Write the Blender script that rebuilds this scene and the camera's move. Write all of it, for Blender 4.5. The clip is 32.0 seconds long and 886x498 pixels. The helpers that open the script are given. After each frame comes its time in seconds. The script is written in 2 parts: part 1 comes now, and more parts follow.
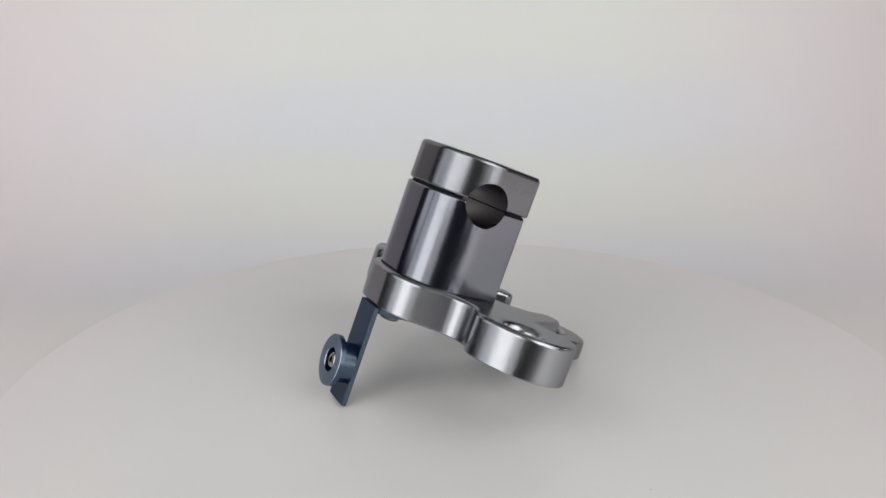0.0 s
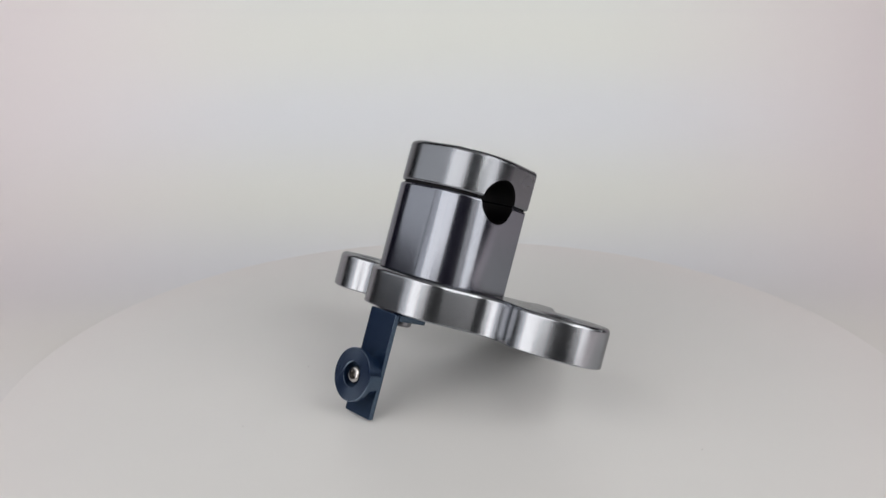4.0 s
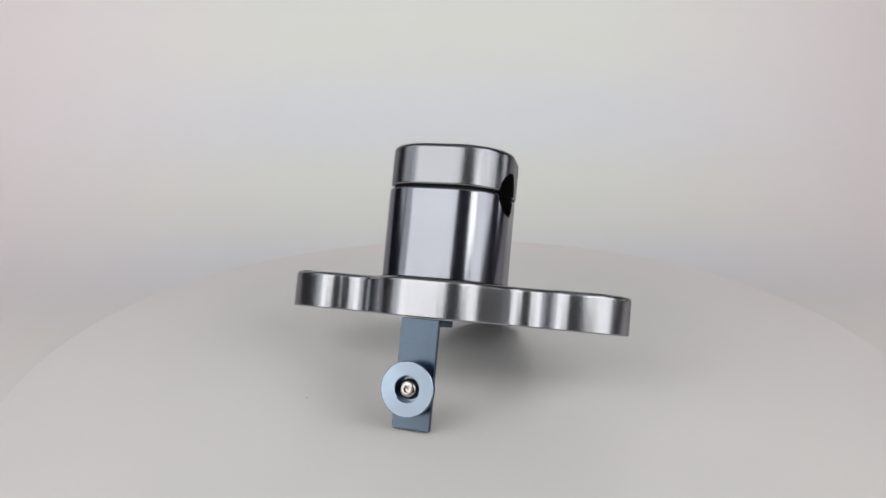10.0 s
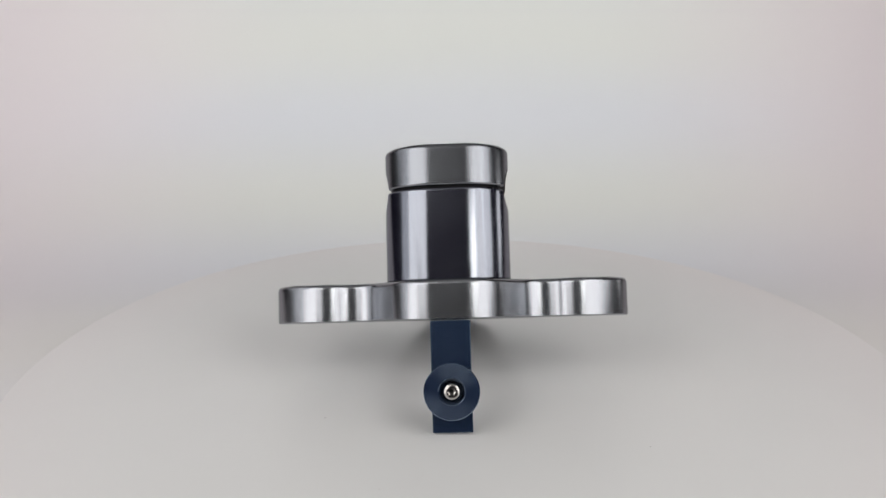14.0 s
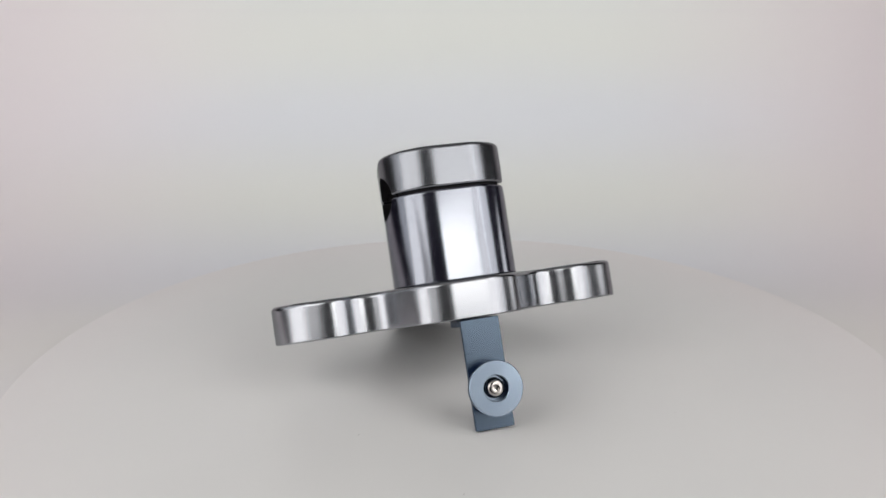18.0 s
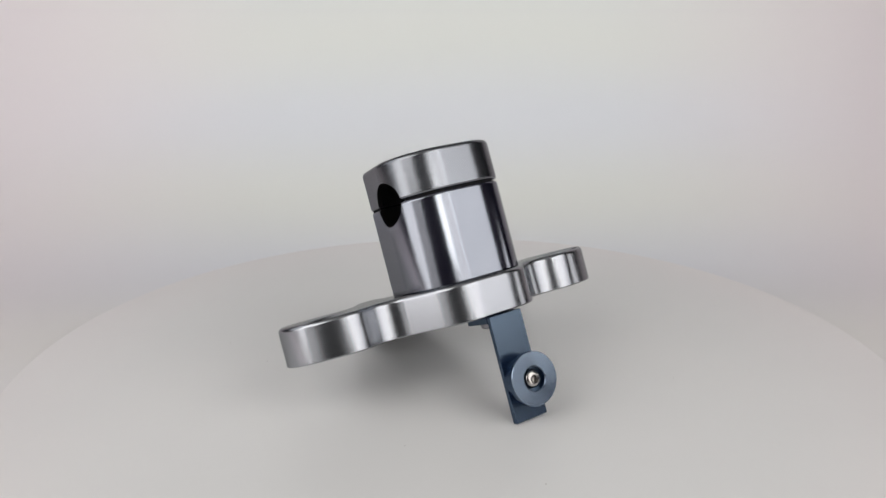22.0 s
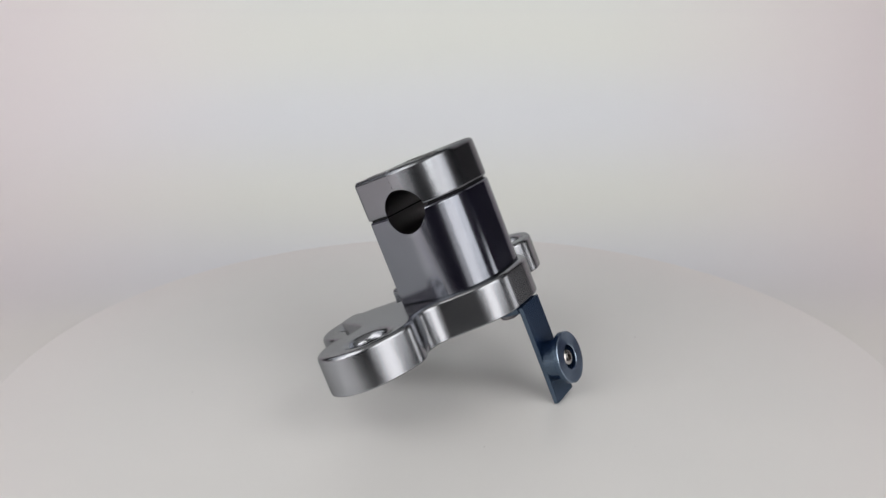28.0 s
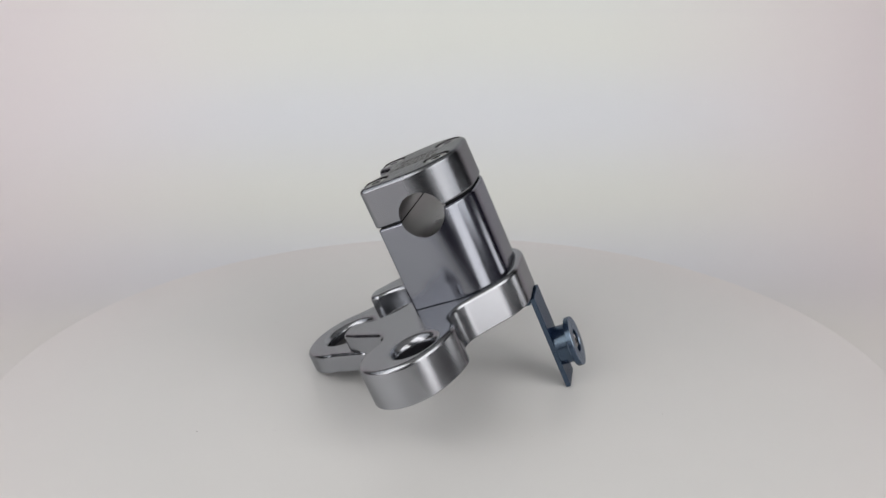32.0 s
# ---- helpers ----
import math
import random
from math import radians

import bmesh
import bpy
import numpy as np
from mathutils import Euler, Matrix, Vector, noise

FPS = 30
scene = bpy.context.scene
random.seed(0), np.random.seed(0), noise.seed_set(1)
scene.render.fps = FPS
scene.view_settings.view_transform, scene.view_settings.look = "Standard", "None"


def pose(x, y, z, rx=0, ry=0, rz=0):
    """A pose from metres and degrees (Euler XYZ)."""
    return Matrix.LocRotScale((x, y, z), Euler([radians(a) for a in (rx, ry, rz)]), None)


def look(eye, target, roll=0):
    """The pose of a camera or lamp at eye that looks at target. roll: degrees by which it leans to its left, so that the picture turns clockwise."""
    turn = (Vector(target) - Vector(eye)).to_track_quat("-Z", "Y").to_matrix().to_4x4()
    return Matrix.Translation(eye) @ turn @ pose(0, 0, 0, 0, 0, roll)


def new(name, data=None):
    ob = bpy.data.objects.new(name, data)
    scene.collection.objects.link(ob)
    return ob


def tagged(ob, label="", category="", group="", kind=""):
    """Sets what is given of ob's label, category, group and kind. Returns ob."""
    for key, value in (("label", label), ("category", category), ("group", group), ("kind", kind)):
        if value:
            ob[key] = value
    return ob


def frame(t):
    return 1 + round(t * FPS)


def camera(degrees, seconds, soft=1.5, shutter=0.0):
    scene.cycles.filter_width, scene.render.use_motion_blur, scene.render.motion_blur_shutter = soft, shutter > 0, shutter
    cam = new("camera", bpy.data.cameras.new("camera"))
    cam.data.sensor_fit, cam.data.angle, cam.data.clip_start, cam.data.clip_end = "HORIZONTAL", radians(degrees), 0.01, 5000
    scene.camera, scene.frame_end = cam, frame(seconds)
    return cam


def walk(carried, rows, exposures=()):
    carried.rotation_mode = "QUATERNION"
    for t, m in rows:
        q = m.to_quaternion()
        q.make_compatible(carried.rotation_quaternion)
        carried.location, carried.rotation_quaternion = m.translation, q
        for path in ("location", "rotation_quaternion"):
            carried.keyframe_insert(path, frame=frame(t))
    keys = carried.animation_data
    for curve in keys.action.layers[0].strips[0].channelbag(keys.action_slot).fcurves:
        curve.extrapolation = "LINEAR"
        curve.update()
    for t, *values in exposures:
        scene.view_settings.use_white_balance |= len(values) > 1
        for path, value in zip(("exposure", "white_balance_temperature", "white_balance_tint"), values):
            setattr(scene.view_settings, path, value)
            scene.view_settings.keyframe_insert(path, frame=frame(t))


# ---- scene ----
# The turntable's axis is the world's z axis; its top is z = DISC_Z, close to 0.
EYE = Vector((-0.0037, -0.5351, 0.2612))
PITCH = radians(17.963)
cam = camera(54.03, 32.0, soft=1.42)
CAM_POSE = look(EYE, EYE + Vector((0, math.cos(PITCH), -math.sin(PITCH))), -0.38)
walk(cam, [(0.0, CAM_POSE), (32.0, CAM_POSE)])

# ---- light ----
world = bpy.data.worlds.new("dim_room")
scene.world = world
world.use_nodes = True
world.node_tree.nodes["Background"].inputs["Color"].default_value = (0.9, 0.95, 1.0, 1)
world.node_tree.nodes["Background"].inputs["Strength"].default_value = 0.015


def area_lamp(name, eye, target, sx, sy, watts, colour):
    data = bpy.data.lights.new(name, "AREA")
    data.shape, data.size, data.size_y, data.energy, data.color = "RECTANGLE", sx, sy, watts, colour
    ob = new(name, data)
    ob.matrix_world = look(eye, target)
    return ob


# large softboxes in front, either side of the camera, with a narrow dark gap between them
def front_softbox(azimuth, elevation, far, sx, sy, radiance, colour):
    a, e = radians(azimuth), radians(elevation)
    eye = (far * math.cos(e) * math.sin(a), -far * math.cos(e) * math.cos(a), 0.08 + far * math.sin(e))
    return area_lamp("softbox_lamp", eye, (0, 0, 0.08), sx, sy, radiance * math.pi * sx * sy, colour)


front_softbox(-41.5, 36.5, 1.0, 0.76, 0.58, 1.9, (1.0, 0.975, 0.965))
front_softbox(-51, 8, 1.0, 0.42, 0.42, 1.9, (1.0, 0.975, 0.965))
front_softbox(-29, 8, 1.0, 0.33, 0.40, 0.6, (1.0, 0.975, 0.965))
front_softbox(-73, 27, 1.0, 0.33, 0.96, 0.75, (0.96, 0.965, 1.0))
# added side fill to brighten the left of disc and paper
front_softbox(-95, 30, 1.0, 0.30, 0.60, 0.8, (0.96, 0.97, 1.0))
front_softbox(45, 24, 1.0, 0.42, 1.12, 1.75, (1.0, 0.975, 0.965))
front_softbox(67, 32, 1.0, 0.36, 0.80, 1.55, (0.99, 0.975, 0.98))
front_softbox(101, 5, 0.9, 0.20, 0.16, 1.5, (1.0, 0.975, 0.97))
# a small, bright lamp beside the camera, with dimmer diffusers above and below it
front_softbox(26, 25.5, 0.98, 0.22, 0.15, 4.0, (1.0, 0.985, 0.95))
front_softbox(26, 11.5, 0.98, 0.22, 0.30, 0.6, (1.0, 0.975, 0.96))
front_softbox(26, 42, 0.98, 0.22, 0.44, 0.95, (1.0, 0.975, 0.96))
# added fill from above, to make up the light on the disc
ceiling_fill = area_lamp("ceiling_fill", (0, -0.10, 1.10), (0, 0, 0), 2.0, 1.3, 1.4, (1.0, 0.985, 0.965))
# added fill that brightens the backdrop; narrow cone keeps it off the clamp
overhead = area_lamp("backdrop_fill", (-0.22, 0.30, 1.2), (-0.22, 0.75, 0.30), 1.9, 0.15, 1.0, (0.95, 1.0, 0.99))
overhead.data.spread = radians(60)
scene.view_settings.exposure = 0.308


# ---- materials ----
def material(name):
    m = bpy.data.materials.new(name)
    m.use_nodes = True
    nt = m.node_tree
    return m, nt, nt.nodes["Principled BSDF"]


def noise_node(nt, scale, detail=4.0, stretch=(1, 1, 1)):
    co = nt.nodes.new("ShaderNodeTexCoord")
    mp = nt.nodes.new("ShaderNodeMapping")
    mp.inputs["Scale"].default_value = stretch
    n = nt.nodes.new("ShaderNodeTexNoise")
    n.inputs["Scale"].default_value, n.inputs["Detail"].default_value = scale, detail
    nt.links.new(co.outputs["Object"], mp.inputs["Vector"])
    nt.links.new(mp.outputs["Vector"], n.inputs["Vector"])
    return n


def spread(nt, n, lo, hi):
    r = nt.nodes.new("ShaderNodeMapRange")
    r.inputs["From Min"].default_value, r.inputs["From Max"].default_value = 0.3, 0.7
    r.inputs["To Min"].default_value, r.inputs["To Max"].default_value = lo, hi
    nt.links.new(n.outputs["Fac"], r.inputs["Value"])
    return r


def tint(nt, n, a, b):
    r = nt.nodes.new("ShaderNodeValToRGB")
    r.color_ramp.elements[0].position, r.color_ramp.elements[1].position = 0.3, 0.7
    r.color_ramp.elements[0].color, r.color_ramp.elements[1].color = (*a, 1), (*b, 1)
    nt.links.new(n.outputs["Fac"], r.inputs["Fac"])
    return r


def relief(nt, bsdf, n, strength, distance):
    b = nt.nodes.new("ShaderNodeBump")
    b.inputs["Strength"].default_value, b.inputs["Distance"].default_value = strength, distance
    nt.links.new(n.outputs["Fac"], b.inputs["Height"])
    nt.links.new(b.outputs["Normal"], bsdf.inputs["Normal"])


def metal(name, a, b, rough_lo, rough_hi, grain=900, bump=0.02, stretch=(1, 1, 1), edge=1.0):
    m, nt, p = material(name)
    p.inputs["Metallic"].default_value = 1.0
    p.inputs["Specular Tint"].default_value = (edge, edge, edge, 1)
    stains = noise_node(nt, 35, 5)
    fine = noise_node(nt, grain, 3, stretch)
    nt.links.new(tint(nt, stains, a, b).outputs["Color"], p.inputs["Base Color"])
    nt.links.new(spread(nt, stains, rough_lo, rough_hi).outputs["Result"], p.inputs["Roughness"])
    relief(nt, p, fine, bump, 0.0002)
    return m


def matt(name, a, b, rough=0.6, scale=12, grain=700, bump=0.05):
    m, nt, p = material(name)
    blot = noise_node(nt, scale, 4)
    fine = noise_node(nt, grain, 3)
    nt.links.new(tint(nt, blot, a, b).outputs["Color"], p.inputs["Base Color"])
    p.inputs["Roughness"].default_value = rough
    relief(nt, p, fine, bump, 0.0003)
    return m


def anodised(name, a, b, rough_lo, rough_hi, dye, grain=900, bump=0.02, stretch=(1, 1, 1)):
    """Dyed oxide on metal: a clear satin reflection over a little deep colour."""
    m = metal(name, a, b, rough_lo, rough_hi, grain, bump, stretch, edge=0.6)
    nt = m.node_tree
    body, both = nt.nodes.new("ShaderNodeBsdfDiffuse"), nt.nodes.new("ShaderNodeAddShader")
    body.inputs["Color"].default_value = (*dye, 1)
    nt.links.new(nt.nodes["Principled BSDF"].outputs["BSDF"], both.inputs[0])
    nt.links.new(body.outputs["BSDF"], both.inputs[1])
    nt.links.new(both.outputs["Shader"], nt.nodes["Material Output"].inputs["Surface"])
    return m


ALU = anodised("violet_grey_anodised_aluminium", (0.245, 0.258, 0.288), (0.268, 0.281, 0.312), 0.155, 0.19, (0.003, 0.0024, 0.007))
PLATE_ALU = metal("satin_grey_plate_aluminium", (0.371, 0.382, 0.407), (0.400, 0.412, 0.437), 0.225, 0.265, edge=0.58)
CAP_ALU = metal("satin_grey_cap_aluminium", (0.257, 0.267, 0.288), (0.280, 0.290, 0.311), 0.235, 0.28, edge=0.55)
DYE = (0.003, 0.009, 0.029)
STRIP = anodised("brushed_blue_anodised_aluminium", (0.079, 0.106, 0.132), (0.091, 0.118, 0.146), 0.22, 0.27, DYE, 500, 0.006, (1, 1, 12))
TURNED = anodised("turned_blue_anodised_aluminium", (0.245, 0.300, 0.362), (0.27, 0.325, 0.387), 0.20, 0.24, DYE, 900, 0.006)
turned_nodes = TURNED.node_tree
lathe_marks = turned_nodes.nodes.new("ShaderNodeTangent")
lathe_marks.direction_type, lathe_marks.axis = "RADIAL", "Z"
turned_nodes.links.new(lathe_marks.outputs["Tangent"], turned_nodes.nodes["Principled BSDF"].inputs["Tangent"])
turned_nodes.nodes["Principled BSDF"].inputs["Anisotropic"].default_value = 0.75
STEEL = metal("stainless_steel", (0.45, 0.43, 0.41), (0.51, 0.49, 0.47), 0.16, 0.24)
DARK_STEEL = metal("dark_steel", (0.215, 0.212, 0.225), (0.265, 0.262, 0.275), 0.25, 0.35)
# the bore's dark inside is put into its colour, darker than the block
BORE = metal("darkened_bore", (0.135, 0.132, 0.134), (0.17, 0.167, 0.169), 0.26, 0.34)
# dark tone of the engraving; also the painted shade on the hole plugs
ENGRAVED_AND_SHADE = metal("engraved_and_hole_shade", (0.08, 0.076, 0.077), (0.11, 0.106, 0.107), 0.40, 0.5)


def arith(nt, kind, a, b=None):
    """A math node; a and b are sockets or numbers."""
    n = nt.nodes.new("ShaderNodeMath")
    n.operation = kind
    for k, v in enumerate((a, b)):
        if isinstance(v, (int, float)):
            n.inputs[k].default_value = v
        elif v is not None:
            nt.links.new(v, n.inputs[k])
    return n.outputs[0]


def blended(nt, fac, a, b):
    n = nt.nodes.new("ShaderNodeMix")
    n.data_type = "RGBA"
    nt.links.new(fac, n.inputs["Factor"])
    for k, v in ((6, a), (7, b)):
        if isinstance(v, tuple):
            n.inputs[k].default_value = (*v, 1)
        else:
            nt.links.new(v, n.inputs[k])
    return n.outputs[2]


def eased(nt, v, lo, hi):
    r = nt.nodes.new("ShaderNodeMapRange")
    r.interpolation_type = "SMOOTHSTEP"
    r.inputs["From Min"].default_value, r.inputs["From Max"].default_value = lo, hi
    nt.links.new(v, r.inputs["Value"])
    return r.outputs["Result"]


def place(nt):
    co, xyz = nt.nodes.new("ShaderNodeTexCoord"), nt.nodes.new("ShaderNodeSeparateXYZ")
    nt.links.new(co.outputs["Object"], xyz.inputs[0])
    return xyz.outputs


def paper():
    """Rolled white paper with faint cool, warm and pink camera casts painted in."""
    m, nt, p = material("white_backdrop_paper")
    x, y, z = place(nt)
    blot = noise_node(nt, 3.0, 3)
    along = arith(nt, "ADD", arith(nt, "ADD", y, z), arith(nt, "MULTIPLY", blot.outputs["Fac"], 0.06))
    # bands of colour cast, put into the paper's tone
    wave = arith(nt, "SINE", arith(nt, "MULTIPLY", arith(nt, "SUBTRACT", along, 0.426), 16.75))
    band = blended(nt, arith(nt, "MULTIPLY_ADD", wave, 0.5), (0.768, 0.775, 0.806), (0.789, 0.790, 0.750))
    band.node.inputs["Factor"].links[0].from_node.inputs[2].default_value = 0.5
    # the lens's pink edge cast, put into the paper's sides
    side = eased(nt, arith(nt, "ABSOLUTE", x), 0.18, 0.62)
    pink = blended(nt, arith(nt, "MULTIPLY", side, 0.95), band, (0.850, 0.768, 0.782))
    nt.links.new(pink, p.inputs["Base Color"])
    p.inputs["Roughness"].default_value = 0.8
    relief(nt, p, noise_node(nt, 700, 3), 0.05, 0.0003)
    return m


def laminate():
    """White laminate with a soft sheen; the lens's pink edge cast painted towards the rim."""
    m, nt, p = material("white_turntable_laminate")
    x, y, z = place(nt)
    out = arith(nt, "SQRT", arith(nt, "ADD", arith(nt, "MULTIPLY", x, x), arith(nt, "MULTIPLY", y, y)))
    blot = noise_node(nt, 9, 4)
    field = tint(nt, blot, (0.756, 0.754, 0.740), (0.776, 0.770, 0.754)).outputs["Color"]
    nt.links.new(blended(nt, arith(nt, "MULTIPLY", eased(nt, out, 0.20, 0.34), 0.7), field, (0.800, 0.750, 0.746)), p.inputs["Base Color"])
    p.inputs["Roughness"].default_value = 0.32
    relief(nt, p, noise_node(nt, 700, 3), 0.05, 0.0003)
    return m


WHITE_DISC = laminate()
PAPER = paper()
ROOM = matt("dark_room_paint", (0.009, 0.008, 0.015), (0.014, 0.013, 0.022), 0.8)
# near black without sheen: the shade in the split, put into a colour
GAP_SHADE = matt("gap_shade_black", (0.010, 0.010, 0.011), (0.016, 0.016, 0.017), 0.7)
GAP_SHADE.node_tree.nodes["Principled BSDF"].inputs["Specular IOR Level"].default_value = 0.1
SPECK = matt("dust", (0.25, 0.23, 0.21), (0.34, 0.31, 0.28), 0.8)


# ---- mesh tools ----
def arc(cx, cy, r, a0, a1, n):
    return [(cx + r * math.cos(radians(a0 + (a1 - a0) * i / n)), cy + r * math.sin(radians(a0 + (a1 - a0) * i / n))) for i in range(n + 1)]


def rounded(corners, n=16):
    """A path through corners (x, y, radius) with each corner rounded; the ends stay as they are."""
    out = [corners[0][:2]]
    for (ax, ay, _), (bx, by, r), (cx, cy, _) in zip(corners, corners[1:], corners[2:]):
        b, u, v = Vector((bx, by)), Vector((ax - bx, ay - by)).normalized(), Vector((cx - bx, cy - by)).normalized()
        half = math.acos(max(-1, min(1, u.dot(v)))) / 2
        d = r / math.tan(half)
        centre = b + (u + v).normalized() * (r / math.sin(half))
        p, q = b + u * d - centre, b + v * d - centre
        turn = math.atan2(p.x * q.y - p.y * q.x, p.dot(q))
        a = math.atan2(p.y, p.x)
        out += [(centre.x + r * math.cos(a + turn * i / n), centre.y + r * math.sin(a + turn * i / n)) for i in range(n + 1)]
    return out + [corners[-1][:2]]


def mirrored(half):
    """Closes a path that starts and ends on x = 0 by its mirror image."""
    return half + [(-x, y) for x, y in reversed(half) if x > 1e-7]


def tidy(path, step=0.0012):
    out = []
    for p in path:
        if not out or math.dist(p, out[-1]) > 2e-5:
            out.append(p)
    if math.dist(out[0], out[-1]) < 2e-5:
        out.pop()
    fine = []
    for a, b in zip(out, out[1:] + out[:1]):
        k = min(40, max(1, math.ceil(math.dist(a, b) / step)))
        fine += [(a[0] + (b[0] - a[0]) * i / k, a[1] + (b[1] - a[1]) * i / k) for i in range(k)]
    return fine


def solid(bm, outer, holes, z0, z1, low=0.0008, high=0.0008, steps=6, lip=0.0):
    """Adds a plate of that outline with holes to bm, its upper and lower edges rounded."""
    from mathutils.geometry import tessellate_polygon
    loops = []
    for k, path in enumerate([outer, *holes]):
        path = tidy(path)
        area = sum(a[0] * b[1] - b[0] * a[1] for a, b in zip(path, path[1:] + path[:1]))
        if (area > 0) != (k == 0):
            path.reverse()
        loops.append(path)
    def rise(high):
        return [(z1 - high + high * math.sin(a), high - high * math.cos(a)) for a in [radians(90 * i / steps) for i in range(steps + 1)]]

    foot = [(z0 + low - low * math.sin(a), low - low * math.cos(a)) for a in [radians(90 - 90 * i / steps) for i in range(steps + 1)]]
    ends = [[], []]
    for k, path in enumerate(loops):
        levels = foot + rise(lip if lip and k else high)
        n = len(path)
        inward = []
        for i in range(n):
            a, b, c = Vector(path[i - 1]), Vector(path[i]), Vector(path[(i + 1) % n])
            e, f = (b - a).normalized(), (c - b).normalized()
            t = e + f
            s = t.length / 2
            t.normalize()
            inward.append(Vector((-t.y, t.x)) / max(s, 0.5))
        rings = [[bm.verts.new((p[0] + w.x * o, p[1] + w.y * o, z)) for p, w in zip(path, inward)] for z, o in levels]
        for lo, hi in zip(rings, rings[1:]):
            for i in range(n):
                j = (i + 1) % n
                bm.faces.new((lo[i], lo[j], hi[j], hi[i]))
        ends[0].append(rings[0]), ends[1].append(rings[-1])
    for side, rings in enumerate(ends):
        flat = [v for ring in rings for v in ring]
        for tri in tessellate_polygon([[v.co for v in ring] for ring in rings]):
            f = [flat[i] for i in tri]
            nz = (f[1].co - f[0].co).cross(f[2].co - f[0].co).z
            if abs(nz) < 1e-14:
                continue
            if (nz > 0) != (side == 1):
                f.reverse()
            try:
                bm.faces.new(f)
            except ValueError:
                pass
    return bm


def lathe(bm, profile, n=64, m=Matrix()):
    """Turns a profile of (radius, height) round z and places it by m."""
    rings = []
    for r, z in profile:
        if r < 1e-7:
            rings.append([bm.verts.new(m @ Vector((0, 0, z)))])
        else:
            rings.append([bm.verts.new(m @ Vector((r * math.cos(2 * math.pi * i / n), r * math.sin(2 * math.pi * i / n), z))) for i in range(n)])
    for a, b in zip(rings, rings[1:]):
        for i in range(n):
            j = (i + 1) % n
            if len(a) == 1 and len(b) == 1:
                continue
            if len(a) == 1:
                bm.faces.new((a[0], b[j], b[i]))
            elif len(b) == 1:
                bm.faces.new((a[i], a[j], b[0]))
            else:
                bm.faces.new((a[i], a[j], b[j], b[i]))
    return bm


def finish(bm, name, mats, angle=32):
    bmesh.ops.recalc_face_normals(bm, faces=bm.faces)
    me = bpy.data.meshes.new(name)
    bm.to_mesh(me)
    bm.free()
    for m in mats if isinstance(mats, (list, tuple)) else [mats]:
        me.materials.append(m)
    me.shade_smooth()
    me.set_sharp_from_angle(angle=radians(angle))
    return me


def baked(ob):
    """Puts the result of an object's modifiers into its mesh."""
    bpy.context.view_layer.update()
    me = bpy.data.meshes.new_from_object(ob.evaluated_get(bpy.context.evaluated_depsgraph_get()))
    me.name = ob.data.name
    ob.modifiers.clear()
    ob.data = me
    return ob


def even_normals(ob):
    w = ob.modifiers.new("even", "WEIGHTED_NORMAL")
    w.keep_sharp, w.weight = True, 100
    return baked(ob)


def carved(ob, cutters, edge=0.0):
    """Cuts closed meshes out of ob, breaks the new edges by a small bevel and evens the normals."""
    for me in cutters:
        tool = new("cutter", me)
        b = ob.modifiers.new("cut", "BOOLEAN")
        b.operation, b.solver, b.object = "DIFFERENCE", "EXACT", tool
        baked(ob)
        bpy.data.objects.remove(tool)
        bpy.data.meshes.remove(me)
    ob.data.set_sharp_from_angle(angle=radians(32))
    if edge:
        b = ob.modifiers.new("edge", "BEVEL")
        b.width, b.segments, b.limit_method, b.angle_limit = edge, 2, "ANGLE", radians(40)
        baked(ob)
        ob.data.set_sharp_from_angle(angle=radians(50))
    return even_normals(ob)


def part(name, bm, mats, parent, label="", angle=32):
    ob = new(name, finish(bm, name, mats, angle))
    ob.parent = parent
    if label:
        ob["label"] = label
    return even_normals(ob)


MM = 0.001
TONGUE_Y = 72.5  # millimetres, like all outlines below
FOOT_Z = -90.9


def mm(path):
    return [(x * MM, y * MM) for x, y in path]


# ---- the setting ----
def sweep_mesh():
    """White paper that runs from under the turntable up the wall behind in a wide curve."""
    bm = bmesh.new()
    line = [(-0.75, -0.055)] + [(0.30 + 0.45 * math.sin(radians(a)), 0.395 - 0.45 * math.cos(radians(a))) for a in range(0, 91, 6)] + [(0.75, 0.85)]
    rows = []
    for y, z in line:
        rows.append([bm.verts.new((x, y, z)) for x in np.linspace(-0.95, 0.95, 9)])
    for a, b in zip(rows, rows[1:]):
        for i in range(8):
            bm.faces.new((a[i], a[i + 1], b[i + 1], b[i]))
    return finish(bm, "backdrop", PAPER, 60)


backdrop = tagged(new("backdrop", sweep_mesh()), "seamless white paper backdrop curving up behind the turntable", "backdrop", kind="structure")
sol = backdrop.modifiers.new("thickness", "SOLIDIFY")
sol.thickness, sol.offset = 0.002, -1
baked(backdrop)


def slab(name, x0, x1, y0, y1, z0, z1, label, category):
    bm = bmesh.new()
    solid(bm, [(x0, y0), (x1, y0), (x1, y1), (x0, y1)], [], z0, z1, 0.005, 0.005, 1)
    return tagged(new(name, finish(bm, name, ROOM)), label, category, kind="structure")


slab("floor", -2.2, 2.2, -2.4, 2.0, -0.20, -0.0575, "dark floor of the dim room", "floor")
slab("ceiling", -2.2, 2.2, -2.4, 2.0, 2.2, 2.3, "dark ceiling of the dim room", "ceiling")
slab("wall_north", -2.2, 2.2, 2.0, 2.1, -0.20, 2.2, "dark wall of the dim room", "wall")
slab("wall_south", -2.2, 2.2, -2.5, -2.4, -0.20, 2.2, "dark wall of the dim room", "wall")
slab("wall_west", -2.3, -2.2, -2.4, 2.0, -0.20, 2.2, "dark wall of the dim room", "wall")
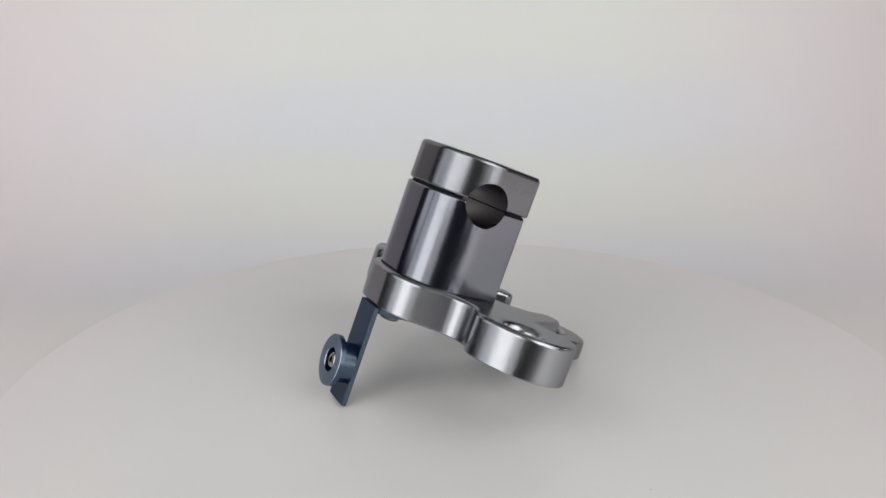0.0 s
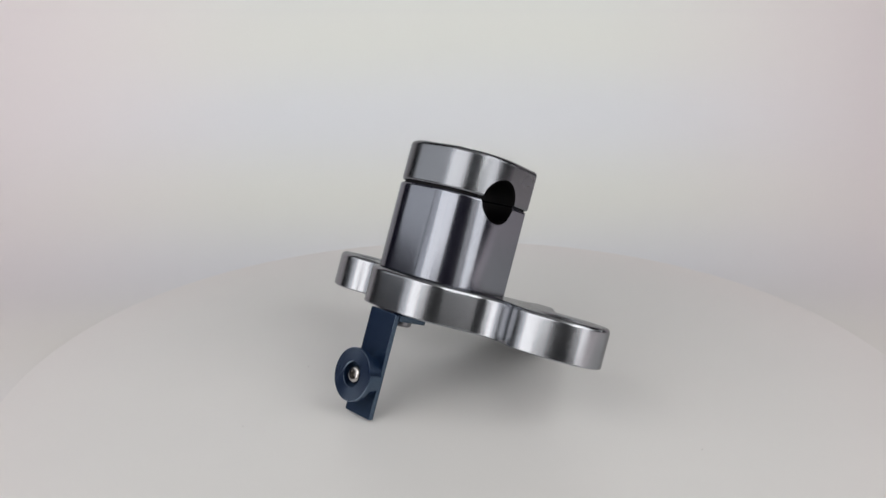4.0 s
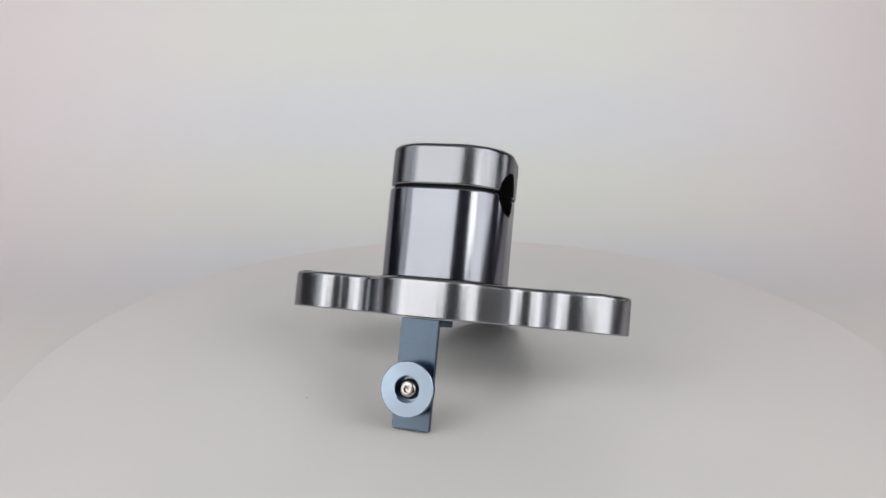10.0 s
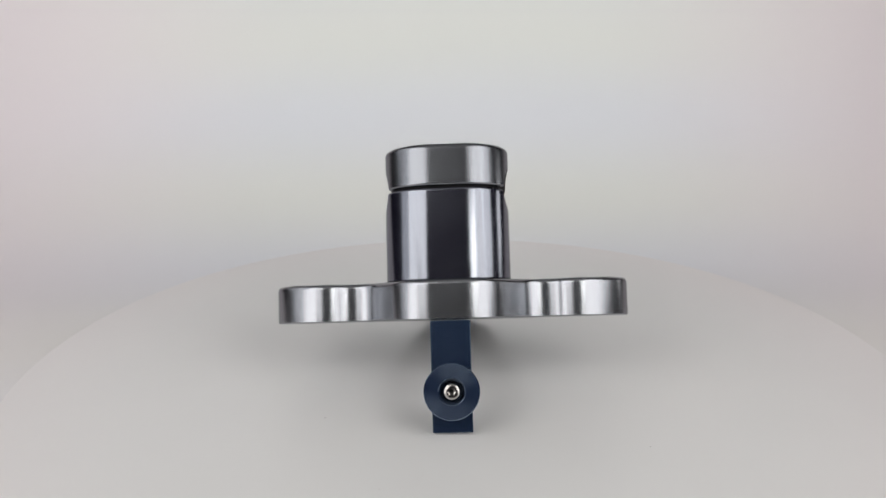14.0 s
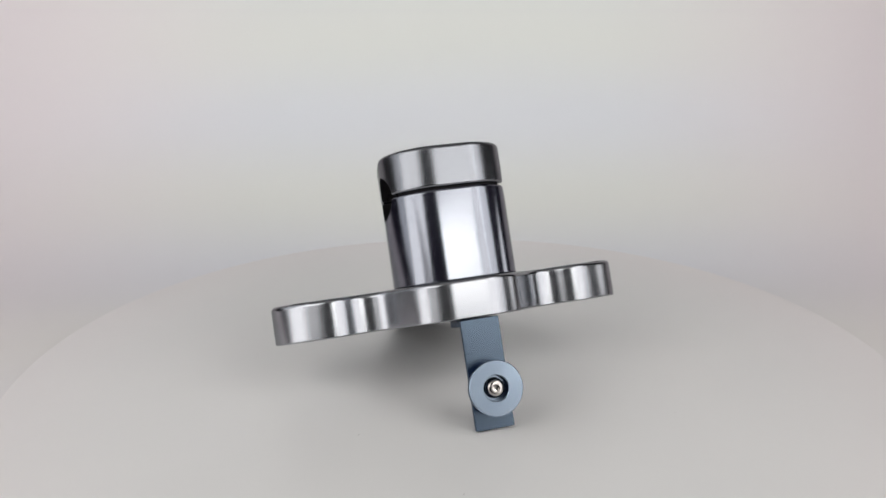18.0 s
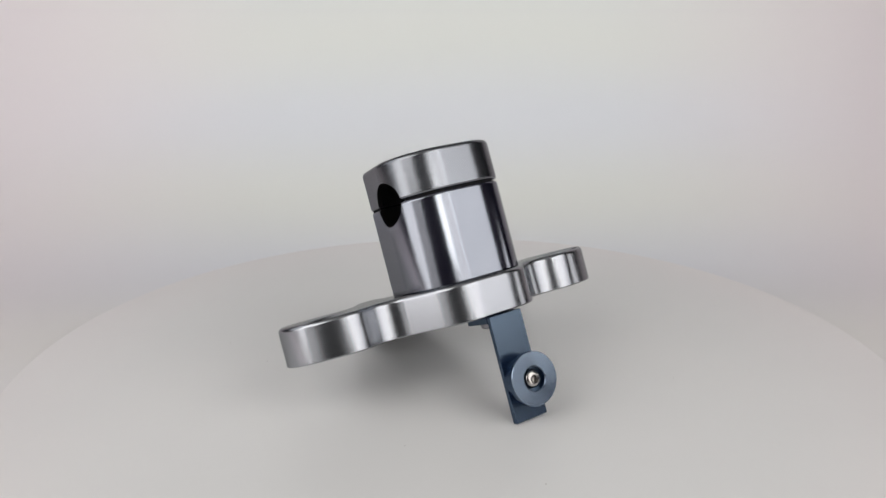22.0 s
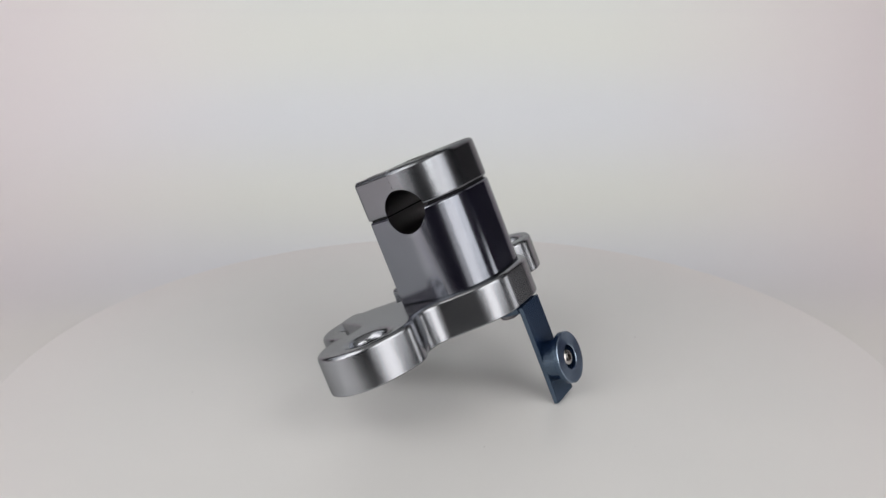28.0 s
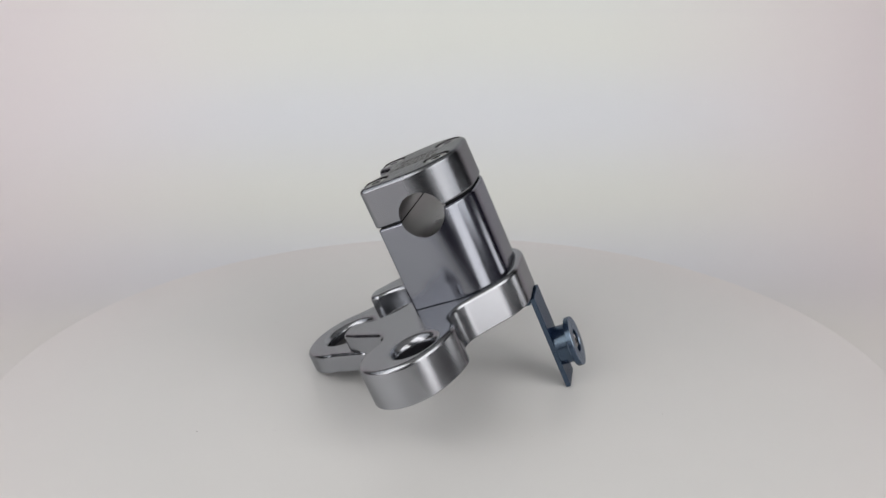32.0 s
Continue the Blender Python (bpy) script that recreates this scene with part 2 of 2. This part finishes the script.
slab("wall_east", 2.2, 2.3, -2.4, 2.0, -0.20, 2.2, "dark wall of the dim room", "wall")


# ---- turntable ----
DISC_Z = -0.0008


def make_turntable():
    disc = new("turntable")
    tagged(disc, "round white laminate turntable disc turning slowly on the backdrop", "turntable")
    bm = bmesh.new()
    r = 0.2990
    lathe(bm, [(0, -0.012), (r - 0.002, -0.012), (r, -0.010), (r, -0.0008), (r - 0.0008, 0), (0, 0)], 256, pose(0.0086, 0.0059, DISC_Z))
    part("platter", bm, WHITE_DISC, disc)
    bm = bmesh.new()
    lathe(bm, [(0, -0.0545), (0.13, -0.0545), (0.13, -0.030), (0.10, -0.026), (0.10, DISC_Z - 0.012), (0, DISC_Z - 0.012)], 96)
    part("base", bm, DARK_STEEL, disc, "dark round base under the platter")
    bm = bmesh.new()
    for x, y, r in [(-107, 131, 0.35), (-96.5, 85.5, 0.28), (-73, -65, 0.32), (120, -90, 0.25), (60, 150, 0.28), (-30, -140, 0.25), (170, 40, 0.28)]:
        m = pose(x * MM, y * MM, DISC_Z + 0.00005)
        lathe(bm, [(0, 0), (r * MM, 0), (r * 0.7 * MM, r * 0.5 * MM), (0, r * 0.6 * MM)], 7, m)
    tagged(part("dust", bm, SPECK, disc), kind="stuff")
    return disc


# ---- the clamp ----
def block_half(front=-49.2, back=12.2, w=39.4, r=30.0, waist=3.0, corner=2.5):
    round_front = arc(w - r, front + r, r, -90, 8, 30)
    x, y = round_front[-1]
    return [(0, front)] + round_front + rounded([(x, y, 0), (34.6, back, corner), (15.5, back, max(corner, 4)), (8, waist, 5), (0, waist, 0)])[1:]


def clamp_outline(back=12.2, corner=2.5):
    return mm(mirrored(block_half(back=back, corner=corner)))


def inner_centre(a, ra, b, rb):
    """The point at the distances ra from a and rb from b, on the left of the way from a to b."""
    a, b = Vector(a), Vector(b)
    d = (b - a).length
    u = (b - a) / d
    along = (ra * ra - rb * rb + d * d) / (2 * d)
    return a + u * along + Vector((-u.y, u.x)) * math.sqrt(max(ra * ra - along * along, 0))


def plate_half():
    """Half the plate's outline: round front lobe, flank, neck, side lobe with a hole, bay and rear prong."""
    # front lobe and hollow are circles joined by a straight flank, the hollow runs on into the nose of the side lobe
    (fx, fy, fr), (hx, hy, hr), nose, big, turn = (9.5, -23.8, 30.5), (60.5, -35.5, 18.0), 20.0, 50.0, 56.5
    flank = math.degrees(math.atan2(hy - fy, hx - fx) - math.acos((fr + hr) / math.hypot(hx - fx, hy - fy)))
    path = [(0, -54.3)] + arc(fx, fy, fr, -90, flank, 32) + arc(hx, hy, hr, flank + 180, turn, 36)
    nx, ny = hx + (hr + nose) * math.cos(radians(turn)), hy + (hr + nose) * math.sin(radians(turn))
    c = inner_centre((nx, ny), big - nose, (89.4, 7.3), big - 26.6)
    b0 = math.degrees(math.atan2(ny - c.y, nx - c.x))
    b1 = math.degrees(math.atan2(7.3 - c.y, 89.4 - c.x))
    path += arc(nx, ny, nose, turn + 180, b0 + 360, 20)[1:] + arc(c.x, c.y, big, b0, b1, 12)[1:] + arc(89.4, 7.3, 26.6, b1, 120, 44)[1:]
    ex, ey = path[-1]
    path += rounded([(ex, ey, 0), (63.1, 22.8, 12), (44.5, 53.5, 5), (36.6, 64.4, 6.8), (22.3, 63.3, 6.5), (22.05, 55.78, 0)])[1:]
    path += arc(0, 42, 26, 32, -90, 32)[1:]
    return path


def make_plate(parent):
    bm = bmesh.new()
    hole = [mm(arc(s * 91.0, -1, 11.8, 0, 360, 48)) for s in (1, -1)]
    solid(bm, mm(mirrored(plate_half())), hole, -0.0243, 0.0, 0.001, 0.003, 8, 0.0055)
    plate = part("plate", bm, PLATE_ALU, parent)
    bm = bmesh.new()
    tongue = mm(mirrored([(0, 14), (46, 14), (47, 52)] + arc(0, TONGUE_Y, 35, 12, 90, 40)))
    solid(bm, tongue, [mm(arc(0, 75, 17.5, 0, 360, 64)), mm(arc(0, 33, 15, 0, 360, 64))], -0.0243, -0.0112, 0.001, 0.003, 8, 0.004)
    tongue = part("rear_tongue", bm, PLATE_ALU, parent, "lower rear tongue of the plate with a round hole")
    # added dark plugs: the shade deep in the holes is put into their colour
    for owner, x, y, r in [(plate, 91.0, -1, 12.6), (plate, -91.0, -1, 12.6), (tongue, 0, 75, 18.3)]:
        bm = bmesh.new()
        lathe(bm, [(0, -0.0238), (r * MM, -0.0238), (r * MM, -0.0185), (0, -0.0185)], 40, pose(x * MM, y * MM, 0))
        part("hole_shade_plug", bm, ENGRAVED_AND_SHADE, owner, "added dark plug for the shade deep in a hole")
    return plate


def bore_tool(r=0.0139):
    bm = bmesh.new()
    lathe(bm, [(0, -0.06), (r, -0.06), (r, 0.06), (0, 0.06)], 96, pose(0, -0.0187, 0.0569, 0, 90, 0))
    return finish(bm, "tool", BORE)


SCREWS = [(-24.3, 4.6), (24.3, 4.6), (-20.0, -35.8), (20.0, -35.8)]
CAP_POSE = Matrix.Translation((0, 0.010, 0.0568)) @ Matrix.Rotation(radians(1.0), 4, "Z") @ Matrix.Rotation(radians(-0.8), 4, "X") @ Matrix.Translation((0, -0.010, -0.0568))


def make_block(parent):
    bm = bmesh.new()
    solid(bm, clamp_outline(), [], 0.0002, 0.0562, 0.0004, 0.0018, 5)
    ob = new("lower_block", finish(bm, "lower_block", [ALU, BORE]))
    ob.parent = parent
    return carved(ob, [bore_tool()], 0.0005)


def make_gap_shade(parent):
    """An added black filler, set back between block and cap: the gap's shade as colour."""
    bm = bmesh.new()
    inner = mm(mirrored(block_half(-46.8, 10.0, 37.0, 27.6, 0.8, 2.0)))
    solid(bm, inner, [], 0.0556, 0.0592, 0.0002, 0.0002, 1)
    ob = new("gap_shade", finish(bm, "gap_shade", [GAP_SHADE, GAP_SHADE]))
    ob.parent = parent
    ob["label"] = "added black filler for the shade in the split between block and cap"
    return carved(ob, [bore_tool(0.0150)])


def make_cap(parent):
    bm = bmesh.new()
    solid(bm, clamp_outline(14.1, 4.8), [], 0.0568, 0.0828, 0.0016, 0.0030, 8)
    # the cap sits a little askew, so that the gap is wider in front
    bm.transform(CAP_POSE)
    ob = new("top_cap", finish(bm, "top_cap", [CAP_ALU, BORE]))
    ob.parent = parent
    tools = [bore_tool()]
    for x, y in SCREWS:
        t = bmesh.new()
        lathe(t, [(0, 0.0766), (0.0088, 0.0766), (0.0088, 0.095), (0, 0.095)], 40, CAP_POSE @ pose(x * MM, y * MM, 0))
        tools.append(finish(t, "tool", BORE))
    carved(ob, tools, 0.0005)
    return ob


def socket_screw(name, parent, m, r, h, dome=0.0, label="", mat=STEEL):
    """A screw head round z with a hexagon socket, its top at height h."""
    bm = bmesh.new()
    hexr = r * (0.42 if dome else 0.52)
    prof = [(0, 0), (r, 0)]
    for i in range(7):
        a = radians(90 * i / 6)
        e = max(dome, r * 0.12)
        if dome:
            x = r - (r - hexr * 1.15) * (1 - math.cos(a))
            prof.append((x, h - dome + dome * math.sin(a)))
        else:
            prof.append((r - e + e * math.cos(a), h - e + e * math.sin(a)))
    n = 48
    lathe(bm, prof, n, m)
    ring = [v for v in bm.verts][-n:]
    hexa = []
    for i in range(n):
        a = 2 * math.pi * i / n
        k = math.cos(math.pi / 6) / math.cos((a % (math.pi / 3)) - math.pi / 6)
        hexa.append((hexr * k * math.cos(a), hexr * k * math.sin(a)))
    top = [bm.verts.new(m @ Vector((x, y, h))) for x, y in hexa]
    low = [bm.verts.new(m @ Vector((x, y, h * 0.35))) for x, y in hexa]
    tip = bm.verts.new(m @ Vector((0, 0, h * 0.25)))
    for i in range(n):
        j = (i + 1) % n
        bm.faces.new((ring[i], ring[j], top[j], top[i]))
        bm.faces.new((top[i], top[j], low[j], low[i]))
        bm.faces.new((low[i], low[j], tip))
    return part(name, bm, mat, parent, label)


def make_bracket(parent):
    bm = bmesh.new()
    # the strip is drawn in x and z and turned upright
    strip = mm(rounded([(0, -24.9, 0), (13.5, -24.9, 0.6), (13.5, FOOT_Z, 0.8), (-10.4, FOOT_Z, 0.8), (-10.4, -24.9, 0.6), (0, -24.9, 0)], 3))
    solid(bm, strip, [], 0.0526, 0.0558, 0.0004, 0.0004, 3)
    bmesh.ops.rotate(bm, verts=bm.verts, cent=(0, 0, 0), matrix=Matrix.Rotation(radians(90), 3, "X"))
    tab = mm(rounded([(0, -52.0, 0), (13.5, -52.0, 0.3), (13.5, -29, 2), (-10.4, -29, 2), (-10.4, -52.0, 0.3), (0, -52.0, 0)], 3))
    solid(bm, tab, [], -0.0288, -0.0249, 0.0004, 0.0004, 3)
    bracket = part("bracket", bm, STRIP, parent, "slate blue anodised angle bracket under the plate")
    spot = pose(0.0020, -0.0558, -0.0662, 90, 0, 0)
    bm = bmesh.new()
    lathe(bm, [(0.0062, 0), (0.0128, 0), (0.0128, 0.0086), (0.0160, 0.0088), (0.0164, 0.0092), (0.0164, 0.0122), (0.0160, 0.0126),
               (0.0080, 0.0126), (0.0076, 0.0122), (0.0076, 0.007), (0.0062, 0.007), (0.0062, 0)], 96)
    bm.normal_update()
    for f in bm.faces:
        f.material_index = 1 if abs(f.normal.z) < 0.6 else 0
    bushing = part("flanged_bushing", bm, [TURNED, STRIP], bracket, "slate blue flanged bushing on the bracket's strip")
    bushing.matrix_local = spot
    socket_screw("button_screw", bracket, spot @ pose(0, 0, 0.007), 0.0058, 0.0050, 0.0030, "stainless button head screw in the bushing")
    socket_screw("bracket_bolt", bracket, pose(0.001, -0.0385, -0.0288, 180, 0, 0), 0.0064, 0.0042, 0.0020, "grey steel bolt head under the bracket", DARK_STEEL)
    return bracket


def make_engraving(parent):
    """A worn maker's mark, too faint to read, as plain bars on the cap."""
    bm = bmesh.new()
    for x0, x1, y0, y1, step in [(-10, -4.5, -33, 1, 4.2), (-2.5, 3, -31, -5, 3.6), (5.4, 7.4, -32, 0, 2.6), (9, 10.4, -27, -5, 2.2)]:
        for k in range(int((y1 - y0) / step)):
            a = y0 + k * step
            solid(bm, mm([(x0, a), (x1, a), (x1, a + step * 0.68), (x0, a + step * 0.68)]), [], 0.0818, 0.0829, 0.00005, 0.00005, 1)
    bm.transform(CAP_POSE)
    return part("engraved_mark", bm, ENGRAVED_AND_SHADE, parent, "faint engraved bars on the cap's top")


def make_clamp():
    clamp = new("handlebar_clamp")
    tagged(clamp, "satin grey aluminium handlebar clamp with blue bracket, leaning on turntable", "handlebar clamp")
    make_plate(clamp)
    make_block(clamp)
    make_gap_shade(clamp)
    cap = make_cap(clamp)
    for x, y in SCREWS:
        socket_screw("cap_screw", cap, CAP_POSE @ pose(x * MM, y * MM, 0.0765), 0.0071, 0.0058, 0.0, "dark steel socket head screw", DARK_STEEL)
    make_engraving(cap)
    make_bracket(clamp)
    return clamp


turntable = make_turntable()
clamp = make_clamp()
LEAN = Matrix.Translation((0.0008, 0.0042, 0.0630)) @ Matrix.Rotation(radians(-22.7), 4, "X") @ Matrix.Rotation(radians(-2.513), 4, "Y")


def motions():
    """The turntable turns at an even 4.5 degrees a second and carries the clamp."""
    turns = [(float(t), Matrix.Rotation(radians(4.5 * (t - 14.744)), 4, "Z")) for t in range(0, 33)]
    walk(turntable, turns)
    walk(clamp, [(t, m @ LEAN) for t, m in turns])


motions()
